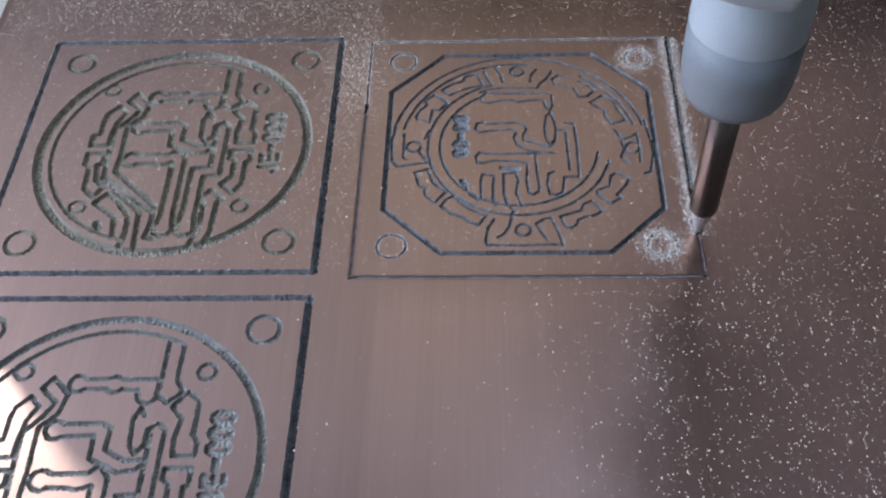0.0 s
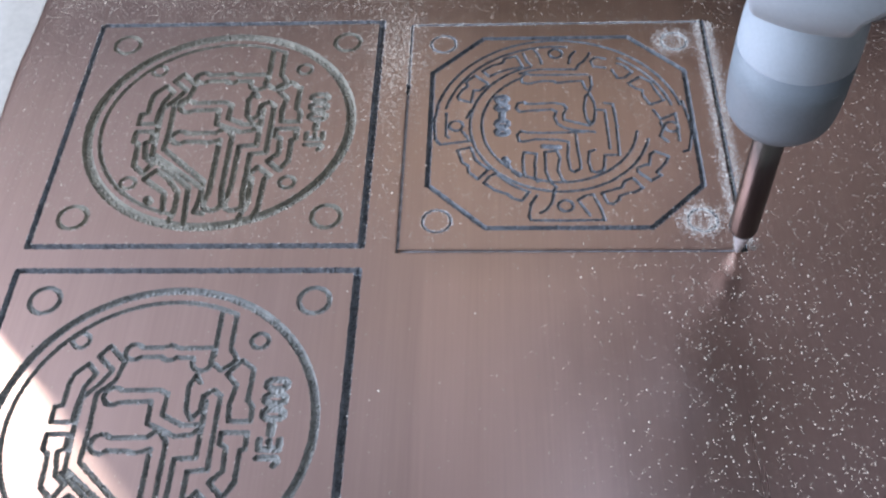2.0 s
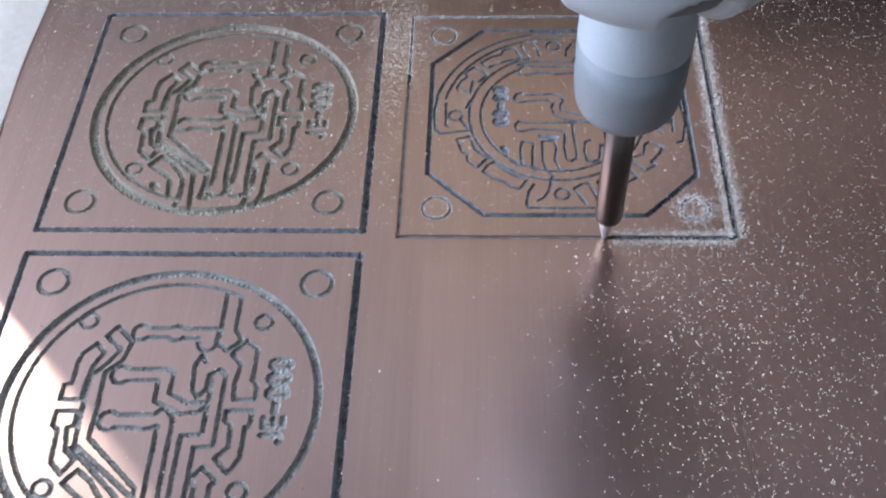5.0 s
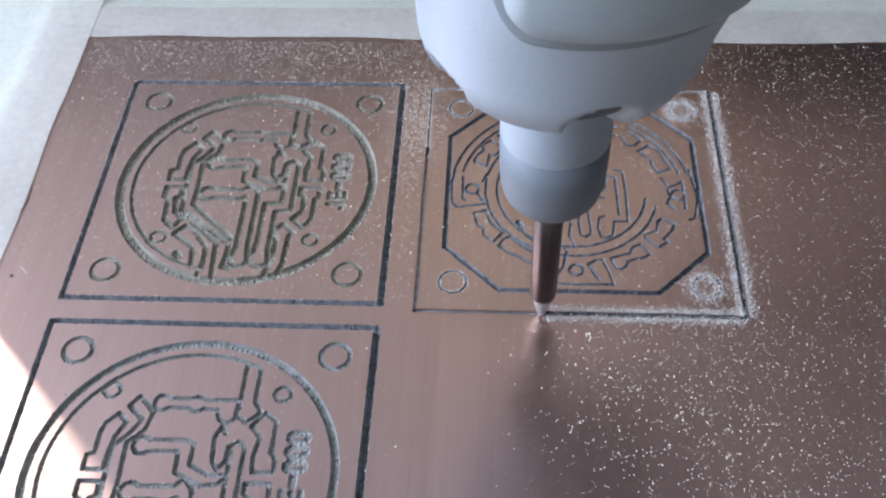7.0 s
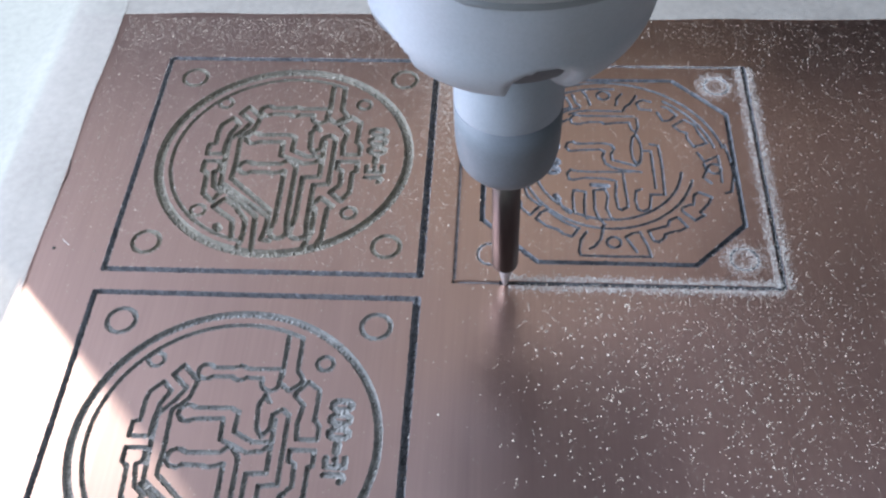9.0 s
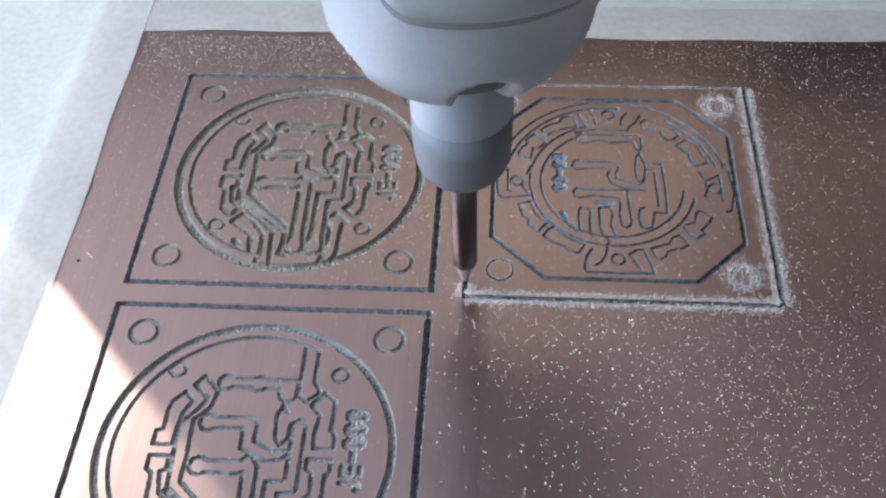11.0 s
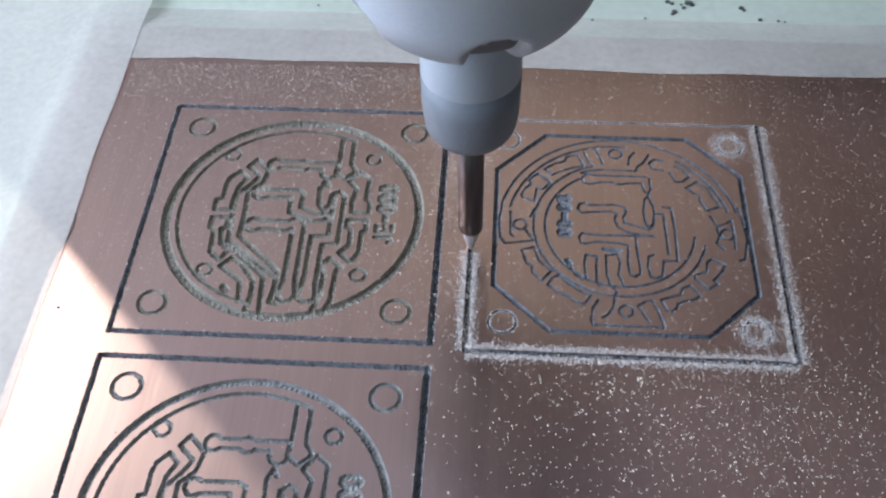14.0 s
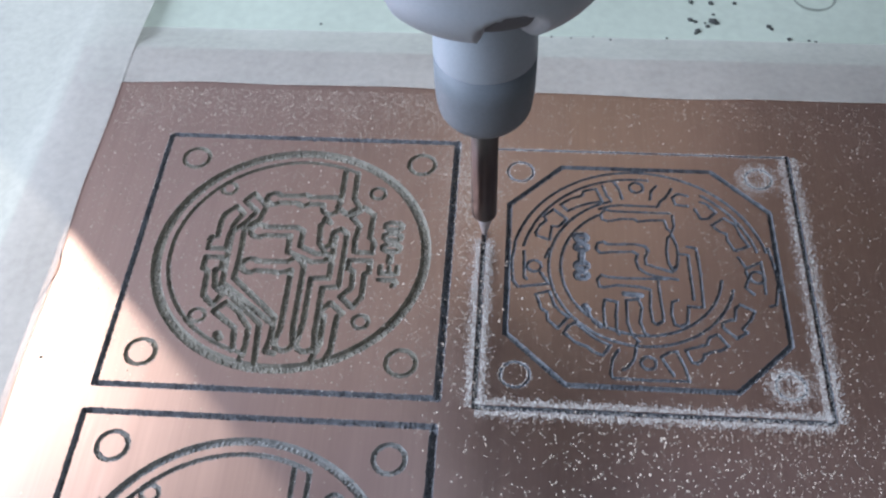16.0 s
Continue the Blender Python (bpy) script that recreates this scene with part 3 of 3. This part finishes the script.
ring_mark(93.6, 75.4, 3.2, 0.7)


def strand(name, points, radius, mat, label, category):
    """A thin thread through the points, in millimetres."""
    bm = bmesh.new()
    rings = []
    for k, p in enumerate(points):
        q = points[min(k + 1, len(points) - 1)]
        o = points[max(k - 1, 0)]
        along = (Vector(q) - Vector(o)).normalized()
        side = along.cross(Vector((0, 0, 1)))
        rings.append([bm.verts.new((Vector(p) + radius * (math.cos(a) * side + math.sin(a) * Vector((0, 0, 1)))) * MM) for a in [i * math.pi / 3 for i in range(6)]])
    for lo, hi in zip(rings, rings[1:]):
        for i in range(6):
            bm.faces.new((lo[i], lo[(i + 1) % 6], hi[(i + 1) % 6], hi[i]))
    bmesh.ops.recalc_face_normals(bm, faces=bm.faces[:])
    return tagged(part(name, bm, mat), label, category)


strand("hair_strand", [(-9.7 + 0.55 * math.sin(k * 0.42), 19.0 - 0.75 * k, 0.06) for k in range(12)], 0.05, CRUMB, "thin dark hair lying on the copper beside the tape", "hair")
strand("fibre_sliver", [(-6.6 + 0.28 * k, 4.6 - 0.25 * k, 0.06) for k in range(5)], 0.06, DUST, "short pale sliver lying on the copper", "debris")

# ---- rotary tool ----
tool = tagged(new("rotary_tool"), "grey plastic rotary tool with a pointed steel engraving bit", "rotary tool")
shank = part("bit_shank", lathe([(1.2, 3.5), (1.5, 3.9), (1.5875, 4.3), (1.5875, 30)], 40), STEEL, tool, "dark steel shank")
part("bit_tip", lathe([(0.2, -0.3), (0.4, 0.0), (1.15, 2.9), (1.35, 3.7)], 24, lambda x, y, z: (x, y * 0.75 - 0.1)), TIP_STEEL, shank, "pointed half-round cutting tip")
cap = part("collet_cap", lathe(rounded([(1.7, 22.2), (4.2, 21.4), (5.15, 22.8), (5.45, 25.2), (5.5, 30.6)], 4), 72), PLASTIC_DARK, tool, "darker grey ribbed lower half of the collet cap")
for z in (26.4, 28.0, 29.6):
    part("rib", lathe([(5.30, z - 0.4), (5.485, z), (5.30, z + 0.4)], 72), PLASTIC_DARK, cap)
part("collet_collar", lathe(rounded([(5.40, 30.45), (5.50, 30.62), (5.45, 33.4), (5.12, 36.4), (4.6, 37.8), (4.2, 40.0)], 4), 72), COLLAR, tool, "light grey upper half of the collet cap")
VENTS = (-57, 14, 86, 158, 230)


def lean(z):
    """How far the upper housing stands out to one side of the bit."""
    return min(3.0, max(0.0, 0.13 * (z - 46)))


def vent_crown(away):
    """How high a vent reaches, so many degrees from its middle."""
    return 42.5 + 2.5 * math.sqrt(max(0.0, 1 - (away / 15.0) ** 2))


def vented(x, y, z):
    """The rim of the nose steps in below each vent."""
    turn, r = math.degrees(math.atan2(x, -y)), math.hypot(x, y)
    away = min(abs((turn - v + 180) % 360 - 180) for v in VENTS)
    side = min(1.0, max(0.0, (15.0 - away) / 2.0))
    crown = vent_crown(away)
    up = min(1.0, max(0.0, (crown - z) / 0.35))
    inner = max(min(r, 6.2), r - 1.7 * side * up)
    return x * inner / r + lean(z), y * inner / r


bowl = [(5.6 + 7.4 * math.sin(radians(a)), 46.0 - 7.5 * math.cos(radians(a))) for a in range(0, 90, 3)]
trunk = rounded([(13.0, 46.0), (13.5, 49.0), (14.3, 52.8), (16.0, 64.0), (17.5, 90.0), (21, 105.0), (23, 120.0), (23.5, 230)], 5)
nose = part("nose_housing", lathe([(4.3, 39.1)] + bowl + trunk, 180, vented), PLASTIC, tool, "light grey tapered nose of the housing")
# a dark sheet in each vent paints the shade of the recess
for turn in VENTS:
    bm = bmesh.new()
    rows = []
    for k in range(25):
        away = -12.8 + 25.6 * k / 24
        a, top = radians(turn + away), vent_crown(abs(away)) - 0.25
        row = []
        for j in range(9):
            z = 40.6 + (top - 40.6) * j / 8
            r = 5.6 + 7.4 * math.sqrt(1 - ((46.0 - z) / 7.5) ** 2) - 1.58
            row.append(bm.verts.new((r * math.sin(a) * MM, -r * math.cos(a) * MM, z * MM)))
        rows.append(row)
    for p, q in zip(rows, rows[1:]):
        for j in range(8):
            bm.faces.new((p[j], q[j], q[j + 1], p[j + 1])).smooth = True
    part("vent_shade", bm, SHADE_GREY, nose, "dark sheet painting the shade inside a vent slot")


def shell_patch(middle, half_angle, low, high, base, bulge, edge, corner):
    """A curved pad laid round the front of the housing, its lower corners cut round."""
    bm = bmesh.new()
    rows, na, nv = [], 64, 36
    for i in range(na + 1):
        u = math.sin((2 * i / na - 1) * math.pi / 2)
        a = radians(middle + half_angle * u)
        over = max(0.0, (abs(u) - 0.62) / 0.38)
        z0 = low + corner * (1 - math.sqrt(max(0.0, 1 - over * over)))
        row = []
        for k in range(nv + 1):
            z = z0 + (high - z0) * (k / nv) ** 1.8
            near = min((1 - abs(u)) * radians(half_angle) * 15, z - z0)
            r = base + (z - 50) * 0.11 + bulge * math.sin(min(1.0, near / edge) * math.pi / 2)
            row.append(bm.verts.new(((r * math.sin(a) + lean(z)) * MM, -r * math.cos(a) * MM, z * MM)))
        rows.append(row)
    for p, q in zip(rows, rows[1:]):
        for k in range(nv):
            bm.faces.new((p[k], q[k], q[k + 1], p[k + 1])).smooth = True
    return bm


# the gap's darker grey paints the soft shade of the crease
part("panel_gap", shell_patch(11, 43.5, 52.3, 100, 13.9, 0.6, 0.7, 7.0), GAP_SHADE, nose, "gap round the front pad, its crease shade painted grey")
part("front_pad", shell_patch(11, 40.5, 53.0, 99, 13.9, 2.2, 3.0, 7.0), PAD, nose, "smooth warm grey pad with rounded corners")
# unseen block above the nose, added to darken the copper's reflection
part("reflection_block", box(bmesh.new(), -6, 34, 24, 60, 105, 240, 2.0), BLOCKER_BLACK, tool, "unseen dark block added for its reflection in the copper")

# ---- unseen blockers and reflectors, added to shape light on the copper ----
gantry = tagged(new("reflection_rig"), "unseen blocks and plates added to shade the board and show in its reflections", "gantry")
part("low_blocker_left", box(bmesh.new(), -114, 56, 99, 112, 0, 58, 1.5), BLOCKER_GREY, gantry, "unseen grey block mirrored in the copper")
part("low_blocker_middle", box(bmesh.new(), 56.4, 105.5, 98, 112, 0, 58, 1.5), BLOCKER_DARK, gantry, "unseen darker grey block mirrored in the copper")
part("low_blocker_right", box(bmesh.new(), 106, 260, 94, 112, 0, 57.8, 1.5), BLOCKER_BLACK, gantry, "unseen black block that darkens the right-hand reflection")
part("reflector_left", box(bmesh.new(), -114, 29.8, 100, 108, 58.2, 330, 1.0), REFLECTOR_PALE, gantry, "unseen pale plate that blocks sun and is mirrored in the copper")
part("reflector_middle", box(bmesh.new(), 30, 96, 99, 108, 58.2, 330, 1.0), REFLECTOR_WARM, gantry, "unseen warm plate that brightens the middle reflection")
part("reflector_right", box(bmesh.new(), 96.5, 260, 94, 112, 58.2, 330, 1.0), REFLECTOR_PINK, gantry, "unseen pinkish grey plate mirrored in the copper on the right")

# ---- the room round the bench ----
def wall(name, x0, x1, y0, y1, z0, z1, mat=None):
    return tagged(part(name, box(bmesh.new(), x0 * 1000, x1 * 1000, y0 * 1000, y1 * 1000, z0 * 1000, z1 * 1000), mat or WALL), kind="structure")


wall("floor", -0.45, 1.8, -1.8, 1.8, -0.95, -0.9, FLOOR)
wall("ceiling", -0.45, 1.8, -1.8, 1.8, 1.9, 2.0)
wall("wall_right", 1.8, 1.9, -1.8, 1.8, -0.95, 2.0)
wall("wall_front", -0.45, 1.8, -1.9, -1.8, -0.95, 2.0)
wall("wall_back", -0.45, 1.8, 1.8, 1.9, -0.95, 2.0)
wall("wall_left_below", -0.55, -0.45, -1.8, 1.8, -0.95, 0.08)
wall("wall_left_above", -0.55, -0.45, -1.8, 1.8, 0.80, 2.0)
wall("wall_left_near", -0.55, -0.45, -1.8, -0.38, 0.08, 0.80)
wall("wall_left_far", -0.55, -0.45, 0.62, 1.8, 0.08, 0.80)


# ---- dust ----
def flakes(bm, spots, rng, small, large):
    """Irregular slivers of copper and fibre lying on the board."""
    for x, y, z in spots:
        a, s = rng.uniform(0, 6.28), rng.uniform(small, large) * 0.95 * (1.5 if rng.random() < 0.10 else 1.0)
        if rng.random() < 0.55:
            a, s = rng.gauss(1.5, 0.4), s * 1.08
        l, w, h = s, s * rng.uniform(0.45, 0.9), s * rng.uniform(0.15, 0.4)
        c, n = math.cos(a), math.sin(a)
        base = [bm.verts.new(((x + (u * l) * c - (v * w) * n) * MM, (y + (u * l) * n + (v * w) * c) * MM, (z + q) * MM))
                for u, v, q in ((-0.5, -0.3, 0), (0.5, -0.5, 0), (0.4, 0.5, 0), (-0.4, 0.4, 0))]
        top = bm.verts.new(((x + rng.uniform(-0.2, 0.2) * l) * MM, (y + rng.uniform(-0.2, 0.2) * l) * MM, (z + h) * MM))
        for k in range(4):
            bm.faces.new((base[k], base[(k + 1) % 4], top))
    return bm


rng = random.Random(4)
spots = []
while len(spots) < 7600:
    x, y = rng.uniform(-9, 115), rng.uniform(-48, 50)
    want = 0.16
    if y > 38:
        want = 0.75 if x < 45 else 0.25
    if 0 < y < 38 and x < 44:
        want = 0.50 if x > 20 or y > 12 else 0.28
    if 44 < x < 84 and -0.85 < y < 39:
        want = 0.12
    if x > 84.5:
        want = 0.5
    if y < -0.85 and x > 60:
        want = min(0.55, 0.08 + (x - 60) / 40)
    if y < -1 and x < 60:
        want = 0.035
    if rng.random() < want:
        spots.append((x, y, 0.0))
fine, crumbs = [], []
while len(fine) < 5500:
    x, y = rng.uniform(-9.5, 115), rng.uniform(-40, 50)
    if rng.random() < ((0.5 if x < 45 else 0.25) if y > 36 else 0.6 if y > 0 and x < 46 else 0.35 if y > 0 else 0.7 if x > 75 else 0.08) and not (x < 20 and y < 5):
        fine.append((x, y, 0.0))
for _ in range(900):
    a, r = rng.uniform(0, 6.28), rng.uniform(9.5, 17.0)
    fine.append((P2[0] + 19.8 + r * math.cos(a), P2[1] + 19.8 + r * math.sin(a), 0.0))
for points, half, deep in octagon_board_cuts():
    if half > 0.2:
        continue
    for (ax, ay), (bx, by) in zip(points, points[1:]):
        length = math.hypot(bx - ax, by - ay) + 1e-6
        for _ in range(int(length * 14 + rng.random())):
            u, o = rng.random(), rng.choice((-1, 1)) * rng.uniform(0.12, 0.34)
            crumbs.append((P2[0] + ax + u * (bx - ax) - o * (by - ay) / length, P2[1] + ay + u * (by - ay) + o * (bx - ax) / length, 0.0))
for ox, oy, half_ring, deep_cut, rate in ((0.0, 0.0, 0.66, 0.52, 3.2), (-0.1, -43.6, 0.50, 0.6, 1.2)):
    for points, half, deep in round_board_cuts(half_ring, deep_cut):
        for (ax, ay), (bx, by) in zip(points, points[1:]):
            length = math.hypot(bx - ax, by - ay) + 1e-6
            for _ in range(int(length * rate + rng.random())):
                u, o = rng.random(), rng.choice((-1, 1)) * half * rng.uniform(0.55, 1.1)
                x, y = ox + ax + u * (bx - ax) - o * (by - ay) / length, oy + ay + u * (by - ay) + o * (bx - ax) / length
                if y > -48:
                    crumbs.append((x, y, 0.0))
haze = []
for _ in range(3600):
    haze.append((rng.uniform(-9, 90) if rng.random() < 0.3 else rng.uniform(-9, 45), 49.6 - abs(rng.gauss(0, 4.5)), 0.0))
for _ in range(2700):
    haze.append((rng.gauss(42.4, 2.4), rng.gauss(33.0, 6.0), 0.0))
for _ in range(1200):
    haze.append((rng.uniform(0, 44), rng.uniform(5, 42), 0.0))
tagged(part("dust_film", flakes(bmesh.new(), [(x, y, rest_height(x, y)) for x, y, z in haze], rng, 0.09, 0.20), COPPER_DUST), "thin film of powdery dust on the copper", "dust", kind="stuff")
tagged(part("groove_dust", flakes(bmesh.new(), [(x, y, rest_height(x, y)) for x, y, z in crumbs], rng, 0.06, 0.17), DUST), "fine pale dust along the engraved lines", "dust", kind="stuff")
tagged(part("fine_dust", flakes(bmesh.new(), [(x, y, rest_height(x, y)) for x, y, z in fine], rng, 0.09, 0.22), COPPER_DUST), "fine pale dust over the copper", "dust", kind="stuff")
tagged(part("dust_specks", flakes(bmesh.new(), [(x, y, rest_height(x, y)) for x, y, z in spots], rng, 0.10, 0.25), COPPER_DUST), "pale milling dust scattered over the copper", "dust", kind="stuff")


def bank(bm, x0, y0, x1, y1, spread, count, rng):
    for _ in range(count):
        t, side = rng.random(), rng.choice((-1, 1))
        o, z = side * (0.40 + abs(rng.gauss(0, spread))), rng.uniform(0, 0.1)
        if rng.random() < 0.14:
            o, z = rng.uniform(-0.27, 0.27), rng.uniform(-0.5, -0.2)
        length = math.hypot(x1 - x0, y1 - y0)
        nx, ny = -(y1 - y0) / length, (x1 - x0) / length
        flakes(bm, [(x0 + t * (x1 - x0) + nx * o, y0 + t * (y1 - y0) + ny * o, z)], rng, 0.06, 0.17)


R_X = P2[0] + SIDE
bm = bmesh.new()
bank(bm, R_X, 5.0, R_X, P2[1] + SIDE, 0.52, 4800, rng)
tagged(part("dust_bank", bm, DUST), "pale dust piled along the freshly milled groove", "dust", kind="stuff")
for hx, hy in ((35.5, 36.0), (35.5, 4.5)):
    bm = bmesh.new()
    for _ in range(950):
        a, r = rng.uniform(0, 6.28), 1.85 + rng.gauss(0, 0.6)
        flakes(bm, [(P2[0] + hx + r * math.cos(a), P2[1] + hy + r * math.sin(a), rng.uniform(0, 0.06))], rng, 0.06, 0.18)
    tagged(part("dust_ring", bm, DUST), "ring of pale dust round a drilled hole", "dust", kind="stuff")


# ---- the cut as it goes on ----
def spot(way):
    """Where the outline runs, so many millimetres from the start of the cut."""
    if way < CORNER_A:
        return R_X, START_Y - way
    if way < CORNER_B:
        return R_X - (way - CORNER_A), P2[1]
    return P2[0], P2[1] + way - CORNER_B


def tip(t):
    """Where the tip stands at t seconds."""
    return spot(float(np.interp(t, CUT_TIMES, CUT_WAYS)))


SEG = 1.1
throws = []
lips = []
legs = ((0.0, CORNER_A), (CORNER_A, CORNER_B), (CORNER_B, CORNER_B + 26.4))
for leg, (w0, w1) in enumerate(legs):
    count = int(round((w1 - w0) / SEG))
    for k in range(count):
        wa, wb = w0 + (w1 - w0) * k / count, w0 + (w1 - w0) * (k + 1) / count
        (x0, y0), (x1, y1) = spot(wa + 1e-6), spot(wb - 1e-6)
        t = float(np.interp((wa + wb) / 2, CUT_WAYS, CUT_TIMES)) - 0.1
        r2 = random.Random(int(wa * 1000))
        bm = bmesh.new()
        bank(bm, x0, y0, x1, y1, 0.45, 190, r2)
        if leg == 1:
            spray = [(x0 + r2.gauss(1.5, 4.5), P2[1] - abs(r2.gauss(2, 15)), 0.0) for _ in range(42)]
        else:
            spray = [(x0 + r2.gauss(-1.0 if leg == 2 else 1.5, 2.5), y0 + r2.gauss(0, 3), 0.0) for _ in range(12)]
        throws.append((tagged(part("dust_drift", bm, DUST), "pale dust thrown up beside the moving bit", "dust", "dust along the groove", "stuff"), t))
        bm = flakes(bmesh.new(), [s for s in spray if s[1] > -48], r2, 0.11, 0.30)
        throws.append((tagged(part("flung_dust", bm, COPPER_DUST), "coppery dust flung over the board by the bit", "dust", "dust flung by the bit", "stuff"), t))
        # the scribed line, before the bit reaches it: copper on both sides of a shallow dusty cut
        lip, floor_bm = bmesh.new(), bmesh.new()
        for side in (-1, 1):
            if leg == 1:
                ya, yb = sorted((y0 + side * 0.20, y0 + side * 0.36))
                box(lip, min(x0, x1), max(x0, x1), ya, yb, -0.30, 0.0)
            else:
                xa, xb = sorted((x0 + side * 0.20, x0 + side * 0.36))
                box(lip, xa, xb, min(y0, y1), max(y0, y1), -0.30, 0.0)
        if leg == 1:
            box(floor_bm, min(x0, x1), max(x0, x1), y0 - 0.22, y0 + 0.22, -0.36, -0.26)
        else:
            box(floor_bm, x0 - 0.22, x0 + 0.22, min(y0, y1), max(y0, y1), -0.36, -0.26)
        strip = tagged(part("copper_lip", lip, COPPER), "strip of copper beside the scribed line", "copper strip", "copper strips along the line", "stuff")
        part("scribed_line", floor_bm, FIBRE_BLUE, strip, "shallow dusty scribed line")
        lips.append((strip, t))


def motions():
    times = sorted({k * 0.5 for k in range(33)} | {1.32, 1.42, 1.62, 1.8, 1.9, 10.18, 10.28, 10.35, 10.42, 10.52})
    walk(tool, [(s, pose(tip(s)[0] * MM, tip(s)[1] * MM, 0)) for s in times])
    walk(shank, [(k * 0.1, pose(0, 0, 0, 0, 0, 77 * k)) for k in range(161)])
    # the unseen blockers and reflectors follow the tip in y
    walk(gantry, [(s, pose(0, (tip(s)[1] - P2[1]) * MM, 0)) for s in times])
    for ob, s in throws:
        s = max(0.05, s)
        rise = [(0.0, -0.9), (s, -0.9), (s + 0.15, -0.3), (s + 0.3, 0.0), (16.0, 0.0)]
        rows = [(u, h) for u, h in rise if u < 16.0] + [(16.0, 0.0 if s + 0.3 < 16 else -0.9)]
        walk(ob, [(u, pose(0, 0, h * MM)) for u, h in dict(rows).items()])
    for ob, s in lips:
        s = max(0.05, s)
        fall = [(0.0, 0.0), (s, 0.0), (s + 0.15, -1.24), (s + 0.3, -1.24), (16.0, -1.24)]
        rows = [(u, h) for u, h in fall if u < 16.0] + [(16.0, -1.24 if s + 0.15 < 16 else 0.0)]
        walk(ob, [(u, pose(0, 0, h * MM)) for u, h in dict(rows).items()])


motions()
